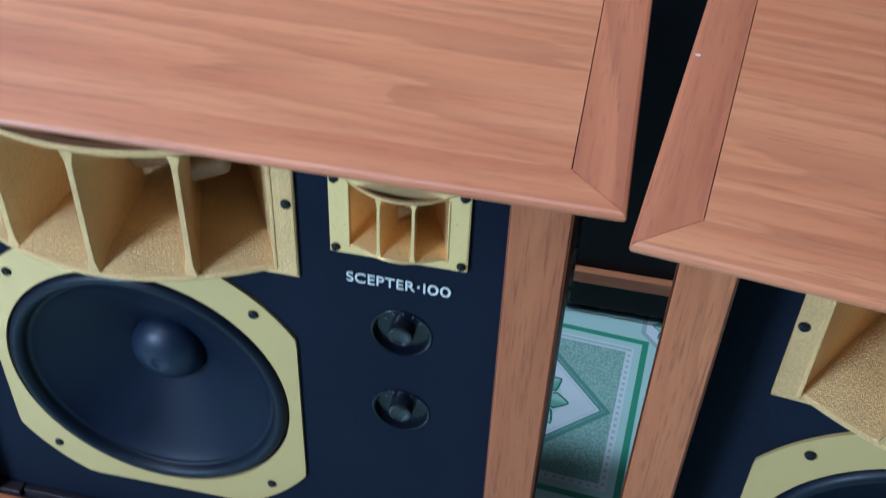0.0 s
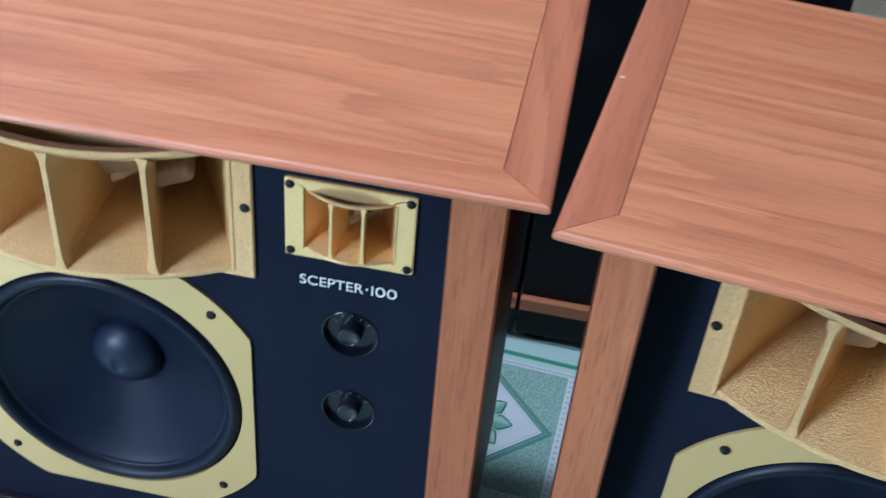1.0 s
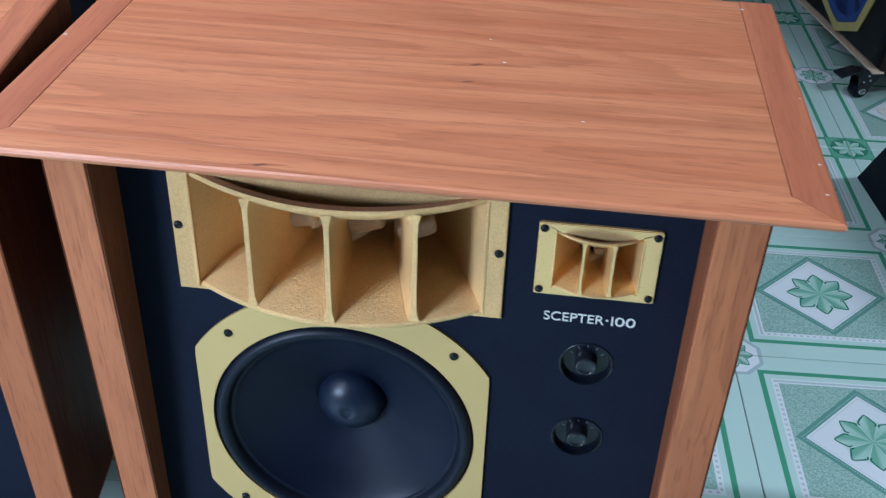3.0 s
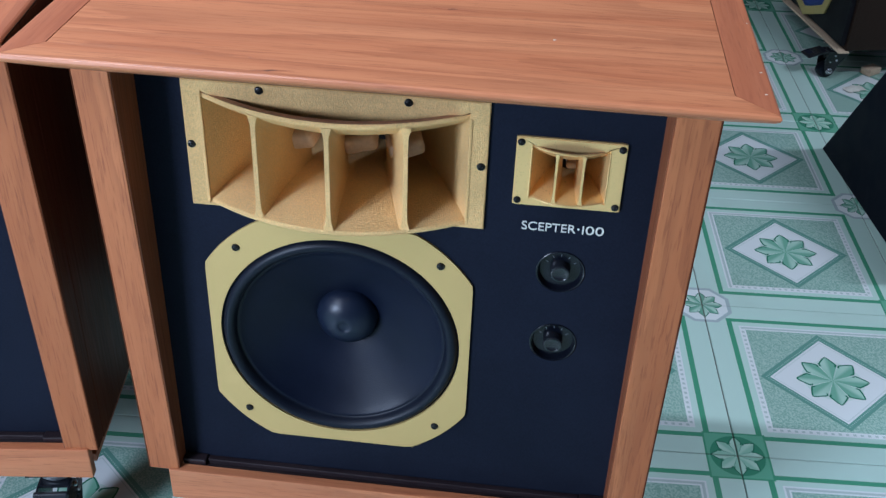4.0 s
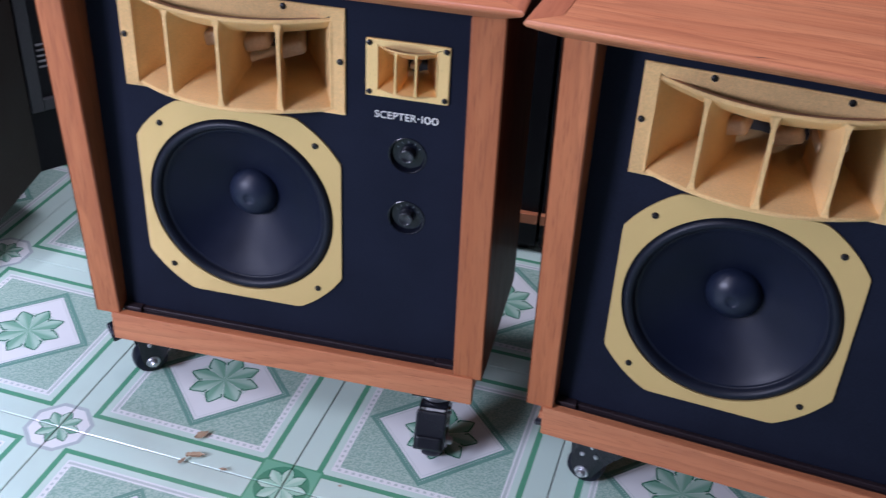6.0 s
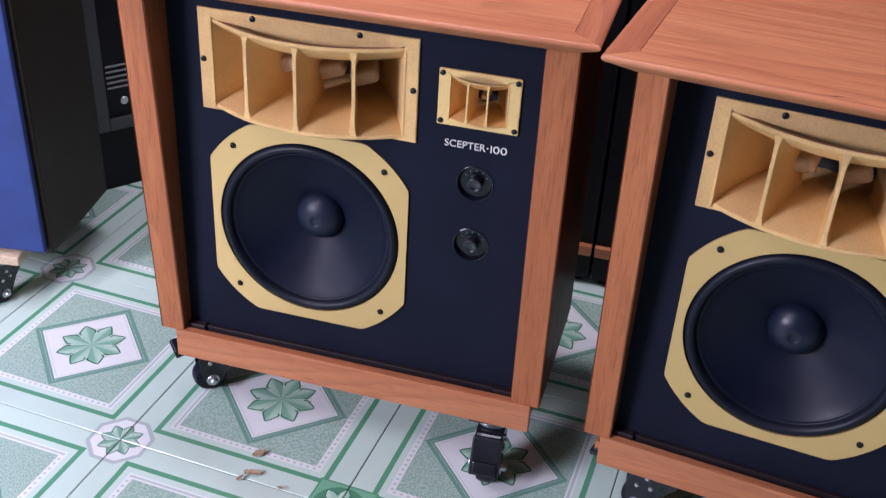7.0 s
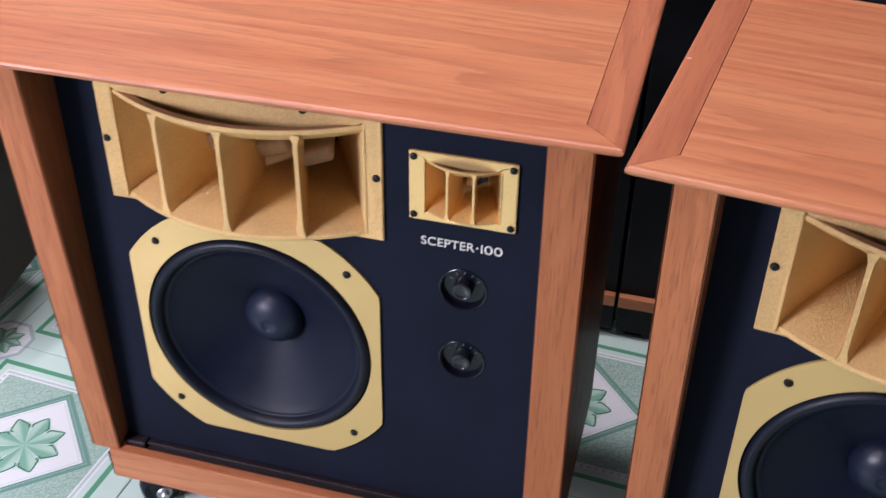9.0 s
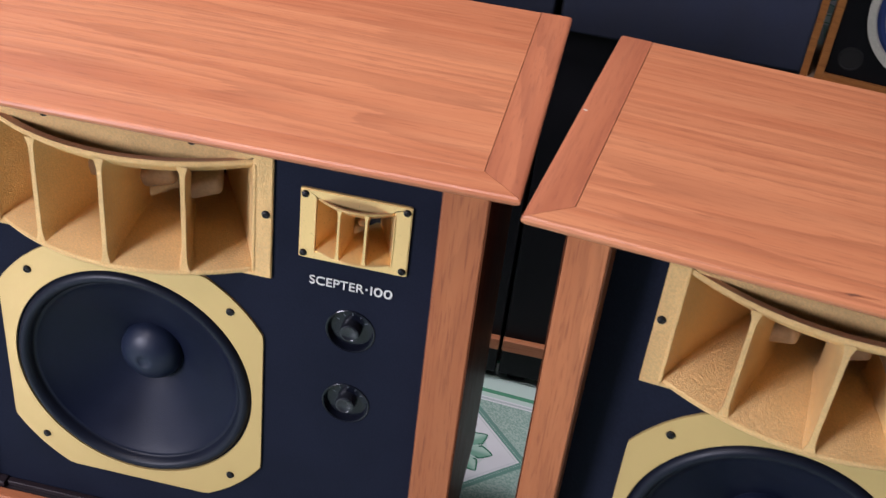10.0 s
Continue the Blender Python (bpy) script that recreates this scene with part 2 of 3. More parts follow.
def tile_material():
    """Printed ceramic: mint bands, speckled field, white diamond with a green flower, rosettes at the corners."""
    m, t, b = blank("printed_tile", 0.16, 0, 0.5)
    tc, sep = t.nodes.new("ShaderNodeTexCoord"), t.nodes.new("ShaderNodeSeparateXYZ")
    t.links.new(tc.outputs["Object"], sep.inputs[0])
    u, v = V(t, sep.outputs[0]), V(t, sep.outputs[1])
    at = coords(t)
    speck, cloud = tex(t, at, 260, 2), tex(t, at, 7)
    mint, green, deep, white = (0.54, 0.70, 0.615), (0.095, 0.32, 0.185), (0.035, 0.17, 0.10), (0.74, 0.77, 0.76)
    au, av = u.abs(), v.abs()
    edge = (au.max(av) * -1) + 0.25
    one = edge * 0 + 1

    def band(x, a, c):
        return x.more(a) * x.less(c)

    col = mix(t, band(edge, 0.048, 0.060), mint, green)
    dots = (u * 420).op("SINE").max((v * 420).op("SINE") * 1.0).more(0.2)
    col = mix(t, band(edge, 0.074, 0.088), col, white)
    col = mix(t, band(edge, 0.078, 0.084) * dots * 0.6, col, (0.30, 0.42, 0.38))
    field = mix(t, ramp(speck, 0.38, 0.62), (0.25, 0.41, 0.33), (0.42, 0.56, 0.48))
    col = mix(t, edge.more(0.088), col, field)
    # centre diamond
    d = au + av
    col = mix(t, d.less(0.158), col, (0.15, 0.31, 0.25))
    dash = ((u + v) * 380).op("SINE") * ((u - v) * 380).op("SINE")
    col = mix(t, band(d, 0.143, 0.151) * dash.abs().more(0.75), col, (0.45, 0.62, 0.52))
    col = mix(t, d.less(0.137), col, white)
    col = mix(t, band(d, 0.128, 0.131) * 0.45, col, (0.4, 0.5, 0.46))

    def flower(x, y, size, dark, pale, under):
        """Eight pointed petals, each half of another tone, with dark outlines at the tips."""
        r = (x * x + y * y).op("SQRT")
        turn = y.op("ARCTAN2", x) * (4 / math.pi) + 8.5
        fold = (turn.op("FRACT") - 0.5) * (math.pi / 4)
        along, off = r * fold.op("COSINE"), (r * fold.op("SINE")).abs()
        room = (along * 0.39).min(((along * -1 + size) * (1 / size)).max(0.0).op("POWER", 0.72) * (size * 0.58))
        inside = off.less(room) * along.less(size)
        tone = mix(t, ramp(fold, -0.12, 0.12), dark, pale)
        tone = mix(t, ramp(along, 0.0, size * 0.9, 0.55, 0.0), tone, dark)
        rim = (room * -1 + off).more(size * -0.055) * along.more(size * 0.58)
        tone = mix(t, rim, tone, deep)
        return mix(t, inside, under, tone)

    glow = mix(t, (u * u + v * v).op("SQRT").less(0.066) * 0.35, col, (0.36, 0.58, 0.46))
    col = flower(u, v, 0.080, (0.20, 0.42, 0.30), (0.46, 0.65, 0.54), glow)
    # corners: white octagons at two, green squares at the other two
    ax, ay = (au * -1) + 0.25, (av * -1) + 0.25
    near = ax.max(ay)
    sx, sy = u.op("SIGN"), v.op("SIGN")
    eight = (sx * sy).less(0.0)
    octo = near.max((ax + ay) * 0.7071)
    cx, cy = ax * sx * -1, ay * sy * -1
    oc = mix(t, octo.less(0.058), (0.42, 0.50, 0.50), white)
    oc = flower(cx, cy, 0.048, (0.18, 0.38, 0.27), (0.48, 0.66, 0.55), oc)
    sq = mix(t, near.less(0.060), green, (0.17, 0.43, 0.28))
    sq = flower(cx, cy, 0.054, (0.34, 0.58, 0.44), (0.52, 0.71, 0.59), mix(t, (cx * cx + cy * cy).op("SQRT").less(0.055), sq, (0.075, 0.27, 0.16)))
    col = mix(t, eight * octo.less(0.067), col, oc)
    col = mix(t, (one - eight) * near.less(0.064), col, sq)
    dirt = tex(t, coords(t), 2.5, 5)
    col = mix(t, ramp(dirt, 0.55, 0.8, 0.0, 0.18), col, (0.22, 0.21, 0.17))
    t.links.new(col.o, b.inputs["Base Color"])
    t.links.new(ramp(cloud, 0.3, 0.7, 0.12, 0.22).o, b.inputs["Roughness"])
    bump(t, b, tex(t, at, 12) + speck * 0.05, 0.05, 0.002)
    return m


PRINT = tile_material()
IX, IY = range(-4, 10), range(-6, 10)
axes = Matrix.Translation(ORIGIN) @ Matrix.Rotation(TURNED, 4, "Z")
X0, X1, Y0, Y1 = (IX[0] - 0.5) * TILE, (IX[-1] + 0.5) * TILE, (IY[0] - 0.5) * TILE, (IY[-1] + 0.5) * TILE
floor = part("floor", box(X0, Y0, -0.1, X1, Y1, -0.003), GROUT, None)
floor.matrix_world = axes
tagged(floor, "mint green and white printed ceramic tile floor", "floor", kind="structure")


def wall(name, x0, y0, z0, x1, y1, z1, material=WALL, label="unseen dark wall that holds down bounced light"):
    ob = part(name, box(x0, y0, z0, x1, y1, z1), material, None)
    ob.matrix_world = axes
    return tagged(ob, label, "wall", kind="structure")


# unseen enclosure added round the floor; its dark faces limit the fill light
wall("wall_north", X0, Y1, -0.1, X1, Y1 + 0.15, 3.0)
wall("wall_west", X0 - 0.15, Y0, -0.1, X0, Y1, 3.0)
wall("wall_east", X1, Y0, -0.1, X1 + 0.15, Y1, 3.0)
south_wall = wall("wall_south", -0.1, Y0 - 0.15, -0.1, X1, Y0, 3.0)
part("lintel", box(X0, Y0 - 0.15, 2.65, -0.1, Y0, 3.0), WALL, south_wall)
ceiling = part("ceiling", box(X0, Y0, 3.0, X1, Y1, 3.1), CEIL, None)
ceiling.matrix_world = axes
tagged(ceiling, "unseen grey ceiling that holds down bounced light", "ceiling", kind="structure")


# ---- horn loudspeaker ----
XC, HALF = 0.0835, 0.4015  # middle and half width of the cabinet


def horn(parent, cx, w, p, zb, zt, plate, vanes, drop, reach, depth, cast, screws, corner):
    """A cast sectoral horn on its plate: the mouth bows out by p, the walls close in behind it."""
    bow = lambda x: -p * max(0.0, 1 - (x / w) ** 2)
    close = lambda s: drop * (1 - math.exp(-max(s, 0.0) / reach))
    bend = depth * 0.28

    def narrow(s):
        return 1 - 0.19 * s / bend if s < bend else 0.81 - 0.51 * (s - bend) / (depth - bend)

    def bottom(x, s, k=0.0):
        return (cx + x * narrow(s), bow(x) + s, zb + 0.5 * close(s) - k)

    def top(x, s, k=0.0):
        return (cx + x * narrow(s), bow(x) + s, zt - close(s) + k)

    # plate, its opening following the walls
    x0, x1, z0, z1 = plate
    n = 28
    xs = [-w + 2 * w * k / n for k in range(n + 1)]
    gap = 0.075 * (zt - zb)
    hole = [(cx + x, zt - close(-bow(x)) + gap) for x in xs] + [(cx + x, zb + 0.5 * close(-bow(x)) - gap * 0.4) for x in xs[::-1]]
    outer = [(x0 + (x1 - x0) * k / n, z1) for k in range(n + 1)] + [(x1 - (x1 - x0) * k / n, z0) for k in range(n + 1)]
    if corner:
        for k in (0, n, n + 1, 2 * n + 1):
            x, z = outer[k]
            outer[k] = (x + (0.3 * corner if k in (0, 2 * n + 1) else -0.3 * corner), z + (-0.3 * corner if k <= n else 0.3 * corner))
    bm = ring_plate(outer, hole, -0.005, 0.001)
    bmesh.ops.bevel(bm, geom=[e for e in bm.edges if all(abs(v.co.y + 0.005) < 1e-6 for v in e.verts) and len(e.link_faces) == 2 and e.calc_face_angle() > 1], offset=0.0012, segments=2, affect="EDGES")
    mount = part("horn_plate", bm, cast, parent, "gold painted cast horn flange", smooth=30)
    # bell: the four walls
    bm = bmesh.new()
    grid(lambda u, v: bottom(-w + 2 * w * u, depth * v), 32, 16, bm)
    grid(lambda u, v: top(-w + 2 * w * u, depth * v), 32, 16, bm)
    for e in (-w, w):
        grid(lambda u, v: Vector(bottom(e, depth * u)).lerp(Vector(top(e, depth * u)), v), 16, 8, bm)
    lip = 0.048 * (zt - zb)
    grid(lambda u, v: bottom(-w + 2 * w * u, 0.0015 * math.sin(v * math.pi) * -1, lip * v), 32, 3, bm)
    grid(lambda u, v: top(-w + 2 * w * u, 0.0015 * math.sin(v * math.pi) * -1, lip * v), 32, 3, bm)
    grid(lambda u, v: bottom(-w + 2 * w * u, (-bow(-w + 2 * w * u) + 0.003) * v, lip), 32, 5, bm)
    for e in (-1, 1):
        box(cx + e * (w + lip * 0.3) - lip * 0.3, -0.0064, zb - lip * 0.4, cx + e * (w + lip * 0.3) + lip * 0.3, -0.002, zt + lip * 0.4, 0.0012, bm)
    part("horn_bell", bm, cast, parent, "cast gold flared horn bell", smooth=35)
    band = 0.07 * w

    def ledge(u, v):
        x = -w + 2 * w * u
        q = min(-bow(x) + 0.003, band) * v
        return (cx + x, bow(x) + q, zt + lip - 0.12 * q)

    bm = grid(ledge, 32, 3)
    part("upper_lip", bm, LIP, parent, "brown back of the horn lip", smooth=35)
    # near-black sheet painting in the shade between lip and plate
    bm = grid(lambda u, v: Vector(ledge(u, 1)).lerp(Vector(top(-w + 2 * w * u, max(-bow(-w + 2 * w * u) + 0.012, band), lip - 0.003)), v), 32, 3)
    part("lip_hollow", bm, DARK, parent, "black sheet painting in the shade behind the horn lip", smooth=35)
    # vanes
    thick = 0.05 * (zt - zb)
    for x in vanes:
        bm = bmesh.new()

        def skin(side):
            def fn(u, v):
                s = depth * 0.62 * u
                half = thick * 0.5 * (1 - 0.35 * u) * (1 + 1.3 * (2 * v - 1) ** 12)
                a, b = Vector(bottom(x, s)), Vector(top(x, s))
                q = a.lerp(b, v)
                q.x += side * half * min(1.0, 0.8 + u * 8)
                return q
            return fn
        grid(skin(1), 20, 12, bm)
        grid(skin(-1), 20, 12, bm)
        grid(lambda u, v: Vector(skin(-1)(0, v)).lerp(Vector(skin(1)(0, v)), u) + Vector((0, -0.001, 0)), 2, 12, bm)
        part("vane", bm, cast, parent, smooth=50)
    if w > 0.1:
        for x in (-0.060, 0.020, 0.082):
            fin = box(-0.025, -0.032, -0.015, 0.025, 0.032, 0.015, 0.009, None, 3)
            bmesh.ops.transform(fin, matrix=Matrix.Translation((cx + x, 0.080 - abs(x) * 0.1, 0.812)) @ Matrix.Rotation(x * 3.2, 4, "Z") @ Matrix.Rotation(radians(-16), 4, "Y") @ Matrix.Rotation(radians(14), 4, "X"), verts=fin.verts[:])
            part("phase_fin", fin, PLUG, parent, "pale unpainted fin inside the horn", smooth=50)
    # throat: a near-black box paints in its unlit depth
    zc = (zb + zt) / 2 - 0.25 * drop
    if w > 0.1:
        part("throat", box(cx - w * 0.4, depth - 0.052, zc - 0.045, cx + w * 0.4, depth + 0.03, zc + 0.045), DARK, parent)
    else:
        part("throat", box(cx - w * 0.34, depth - 0.006, zc - 0.024, cx + w * 0.34, depth + 0.03, zc + 0.024), DARK, parent)
        fin = box(-0.007, -0.016, -0.005, 0.007, 0.016, 0.005, 0.004, None, 3)
        bmesh.ops.translate(fin, vec=(cx + 0.003, 0.042, zc + 0.004), verts=fin.verts[:])
        part("phase_fin", fin, PLUG, parent, "pale unpainted fin inside the horn", smooth=50)
    for x, z in screws:
        screw(mount, x, z, -0.0045, 0.0058 if w > 0.1 else 0.0052)


def sheet(parent, name, material, x0, z0, x1, z1, rects, rounds):
    """The baffle board with its openings cut out."""
    cut = [(a, b, c, d) for a, b, c, d in rects] + [(x - r * 1.15, z - r * 1.15, x + r * 1.15, z + r * 1.15) for x, z, r in rounds]
    xs = sorted({x0, x1, *(q for c in cut for q in (c[0], c[2]))})
    zs = sorted({z0, z1, *(q for c in cut for q in (c[1], c[3]))})
    bm = bmesh.new()
    for a, b in zip(xs, xs[1:]):
        for c, d in zip(zs, zs[1:]):
            mx, mz = (a + b) / 2, (c + d) / 2
            if not any(q[0] < mx < q[2] and q[1] < mz < q[3] for q in cut):
                bm.faces.new([bm.verts.new(p) for p in ((a, 0, c), (b, 0, c), (b, 0, d), (a, 0, d))])
    for a, c, b, d in rects:
        for (p, q), (r, s) in zip(((a, c), (b, c), (b, d), (a, d)), ((b, c), (b, d), (a, d), (a, c))):
            bm.faces.new([bm.verts.new(k) for k in ((p, 0, q), (r, 0, s), (r, 0.02, s), (p, 0.02, q))])
    for x, z, r in rounds:
        n = 64
        ang = [2 * math.pi * (k + 0.5) / n for k in range(n)]
        sq = [(x + 1.15 * r * math.cos(a) / max(abs(math.cos(a)), abs(math.sin(a))), z + 1.15 * r * math.sin(a) / max(abs(math.cos(a)), abs(math.sin(a)))) for a in ang]
        ci = [(x + r * math.cos(a), z + r * math.sin(a)) for a in ang]
        for k in range(n):
            bm.faces.new([bm.verts.new(p) for p in ((sq[k - 1][0], 0, sq[k - 1][1]), (sq[k][0], 0, sq[k][1]), (ci[k][0], 0, ci[k][1]), (ci[k - 1][0], 0, ci[k - 1][1]))])
            bm.faces.new([bm.verts.new(p) for p in ((ci[k - 1][0], 0, ci[k - 1][1]), (ci[k][0], 0, ci[k][1]), (ci[k][0], 0.02, ci[k][1]), (ci[k - 1][0], 0.02, ci[k - 1][1]))])
        for sxx, szz in ((1, 1), (1, -1), (-1, 1), (-1, -1)):
            i = [k for k in range(n) if (math.cos(ang[k]) > 0) == (sxx > 0) and (math.sin(ang[k]) > 0) == (szz > 0)]
            i.sort(key=lambda k: abs(abs(math.cos(ang[k])) - abs(math.sin(ang[k]))))
            p, q = sq[i[0]], sq[i[1]]
            bm.faces.new([bm.verts.new(k) for k in ((p[0], 0, p[1]), (q[0], 0, q[1]), (x + sxx * 1.15 * r, 0, z + szz * 1.15 * r))])
    bmesh.ops.remove_doubles(bm, verts=bm.verts[:], dist=1e-5)
    return part(name, bm, material, parent)


def castor(name, m, turn, pressed=False, reach=0.085):
    """A swivel castor: plate, race, fork, wheel and brake, standing on z = 0."""
    c = thing(name, "black swivel castor with a chrome hub under the cabinet", "castor", "castors", at=m @ pose(0, 0, 0, 0, 0, turn))
    plate = part("top_plate", box(-0.045, -0.045, 0.160, 0.045, 0.045, 0.166, 0.002), BLACKBOX, c)
    for x in (-0.036, 0.036):
        for y in (-0.036, 0.036):
            part("bolt", lathe([(0, 0.1535), (0.0055, 0.1535), (0.0065, 0.1545), (0.0065, 0.1599)], Matrix.Translation((x, y, 0)), 6), STEEL, plate, "zinc bolt head")
    part("swivel_race", lathe([(0, 0.16), (0.032, 0.16), (0.036, 0.152), (0.036, 0.142), (0.028, 0.134), (0, 0.134)], None, 24), STEEL, c, smooth=40)
    bm = bmesh.new()
    for s in (-1, 1):
        x = s * 0.026
        own = [(-0.055, 0.138), (0.055, 0.138), (0.062, 0.105), (0.058, 0.050), (0.050, 0.026), (0.040, 0.018), (0.026, 0.018), (0.014, 0.030), (-0.010, 0.078)]
        side = prism([(a, b) for a, b in own], x - 0.002, x + 0.002, bevel=0.001)
        bmesh.ops.rotate(side, cent=(0, 0, 0), matrix=Matrix.Rotation(radians(90), 3, "Z"), verts=side.verts[:])
        join(bm, side)
    box(-0.026, -0.034, 0.132, 0.026, 0.045, 0.139, 0.002, bm)
    fork = part("fork", bm, PLASTIC, c)
    for y, z in ((0.010, 0.092), (0.038, 0.088), (0.020, 0.115)):
        for s in (-1, 1):
            part("rivet", lathe([(0, 0.004), (0.004, 0.0032), (0.0055, 0.0)], Matrix.Translation((s * 0.028, y, z)) @ Matrix.Rotation(radians(90 * s), 4, "Y"), 10), STEEL, fork, "bright rivet", smooth=50)
    lie = Matrix.Translation((0, 0.034, 0.038)) @ Matrix.Rotation(radians(90), 4, "Y")
    wheel = part("wheel", lathe([(0.006, -0.0185), (0.030, -0.0195), (0.035, -0.017), (0.038, -0.008), (0.038, 0.008), (0.035, 0.017), (0.030, 0.0195), (0.006, 0.0185)], lie, 32), RUBBER, c, smooth=40)
    part("hub_ring", lathe([(0.008, -0.0285), (0.010, -0.0300), (0.014, -0.0300), (0.015, -0.0285), (0.015, 0.0285), (0.014, 0.0300), (0.010, 0.0300), (0.008, 0.0285)], lie, 24), STEEL, wheel, "bright metal wheel ring", smooth=40)
    part("axle", lathe([(0, -0.040), (0.006, -0.040), (0.0085, -0.037), (0.0085, -0.029), (0.005, -0.0285), (0.005, 0.0285), (0.0085, 0.029), (0.0085, 0.037), (0.006, 0.040), (0, 0.040)], lie, 16), STEEL, wheel, "zinc axle bolt", smooth=40)
    pedal = box(-0.030, 0.0, -0.006, 0.030, reach, 0.006, 0.004)
    box(-0.024, reach * 0.62, 0.002, 0.024, reach - 0.004, 0.012, 0.004, pedal)
    bmesh.ops.transform(pedal, matrix=Matrix.Translation((0, 0.062, 0.142)) @ Matrix.Rotation(radians(-66 if pressed else -14), 4, "X"), verts=pedal.verts[:])
    part("brake_pedal", pedal, PLASTIC, c)
    return c


def lettering(parent, text, x0, x1, z0, z1):
    data = bpy.data.curves.new("lettering", "FONT")
    data.body, data.extrude, data.size, data.offset = text, 0.0006, 0.02, 0.0
    ob = new("lettering", data)
    bpy.context.view_layer.update()
    mesh = bpy.data.meshes.new_from_object(ob.evaluated_get(bpy.context.evaluated_depsgraph_get()))
    bpy.data.objects.remove(ob)
    co = np.empty(len(mesh.vertices) * 3)
    mesh.vertices.foreach_get("co", co)
    co = co.reshape(-1, 3)
    lo, hi = co.min(0), co.max(0)
    out = np.empty_like(co)
    out[:, 0] = x0 + (co[:, 0] - lo[0]) / (hi[0] - lo[0]) * (x1 - x0)
    out[:, 2] = z0 + (co[:, 1] - lo[1]) / (hi[1] - lo[1]) * (z1 - z0)
    out[:, 1] = -0.0015 - co[:, 2]
    mesh.vertices.foreach_set("co", out.ravel())
    mesh.update()
    mesh.materials.clear()
    mesh.materials.append(SILVER)
    ob = new("lettering", mesh)
    ob.parent = parent
    return ob


def leaning(bm):
    """Lets the front frame lean: its recess is half as deep at the foot as at the head."""
    for v in bm.verts:
        if v.co.y < 0:
            v.co.y *= 1 - 0.47 * (0.9615 - v.co.z) / 0.7415
    return bm


def loudspeaker(label):
    """A wide two-horn loudspeaker in a veneered cabinet with an overhanging top. Its base lies on z = 0 of the floor."""
    s = thing("loudspeaker", label, "loudspeaker", "horn loudspeakers")
    xl, xr = XC - HALF, XC + HALF
    # overhanging top with a mitred border at the front and sides
    tl, tr, tf, tb = -0.3515, 0.5235, -0.173, 0.367
    zt = 1.011
    top = part("top_panel", box(tl + 0.0454, tf + 0.0454, 0.985, tr - 0.0454, tb, zt - 0.0004, 0.0004), WOOD_X, s, "reddish veneer top panel")
    prof = [(0.0446, zt - 0.03), (0.0446, zt), (0.004, zt), (0.0012, zt - 0.0012), (0.0, zt - 0.0038), (0.0012, zt - 0.0070), (0.0050, zt - 0.0105), (0.0446, zt - 0.032)]

    def strip(name, a, b, material):
        bm = bmesh.new()
        ra, rb = [bm.verts.new((*a(d), z)) for d, z in prof], [bm.verts.new((*b(d), z)) for d, z in prof]
        n = len(prof)
        for k in range(n):
            bm.faces.new((ra[k - 1], ra[k], rb[k], rb[k - 1]))
        bm.faces.new(ra)
        bm.faces.new(rb[::-1])
        bmesh.ops.recalc_face_normals(bm, faces=bm.faces[:])
        part(name, bm, material, s)

    strip("front_border", lambda d: (tl + d + 0.0004, tf + d), lambda d: (tr - d - 0.0004, tf + d), WOOD_X)
    strip("side_border", lambda d: (tl + d, tf + d + 0.0004), lambda d: (tl + d, tb), WOOD_Y)
    strip("side_border", lambda d: (tr - d, tf + d + 0.0004), lambda d: (tr - d, tb), WOOD_Y)
    # case
    part("top_board", box(xl + 0.001, -0.045, 0.962, xr - 0.001, 0.33, 0.9849), DARK, s)
    # side panels and cheeks carry the shade of the gap in their colour
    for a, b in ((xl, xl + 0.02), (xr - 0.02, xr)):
        part("side_panel", box(a, 0.003, 0.213, b, 0.33, 0.9615, 0.001), SHADED_SIDE_Z, s, "veneered side panel, its colour darkened for the shade between cabinets")
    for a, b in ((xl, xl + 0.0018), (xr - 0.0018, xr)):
        part("stile_cheek", leaning(box(a, -0.0634, 0.2184, b, 0.0025, 0.9615, 0.0004)), SHADED_SIDE_Z, s, "outer edge of the front frame, its colour darkened for shade")
    for a, b in ((xl + 0.002, xl + 0.0500), (xr - 0.0550, xr - 0.002)):
        part("stile", leaning(box(a, -0.064, 0.218, b, 0.0025, 0.9615, 0.0015)), WOOD_Z, s)
    # thin added strips that paint shade onto the inner faces of the stiles
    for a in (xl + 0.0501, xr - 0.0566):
        part("stile_liner", leaning(box(a, -0.0615, 0.2192, a + 0.0015, 0.0125, 0.9479, 0.0003)), SHADED_EDGE, s, "inner edge of the front frame, its veneer darkened for shade")
    part("back_panel", box(xl + 0.0205, 0.31, 0.175, xr - 0.0205, 0.329, 0.9615), BLACKBOX, s)
    part("bottom_panel", box(xl + 0.02, 0.0, 0.158, xr - 0.02, 0.31, 0.1748), WOOD_X, s)
    part("bottom_rail", box(xl + 0.034, -0.0385, 0.156, xr - 0.016, -0.020, 0.2215, 0.002), WOOD_X, s)
    part("ledge", box(xl + 0.0518, -0.0198, 0.175, xr - 0.0568, -0.0004, 0.2175, 0.001), LEDGE, s, "dark ledge inside the lower rail")
    part("grille_cleat", box(xl + 0.092, -0.0110, 0.2177, xr - 0.097, -0.0006, 0.2265, 0.0015), LEDGE, s, "dark strip along the foot of the baffle")
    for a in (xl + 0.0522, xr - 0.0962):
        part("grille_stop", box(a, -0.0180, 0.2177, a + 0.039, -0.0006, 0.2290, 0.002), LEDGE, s)
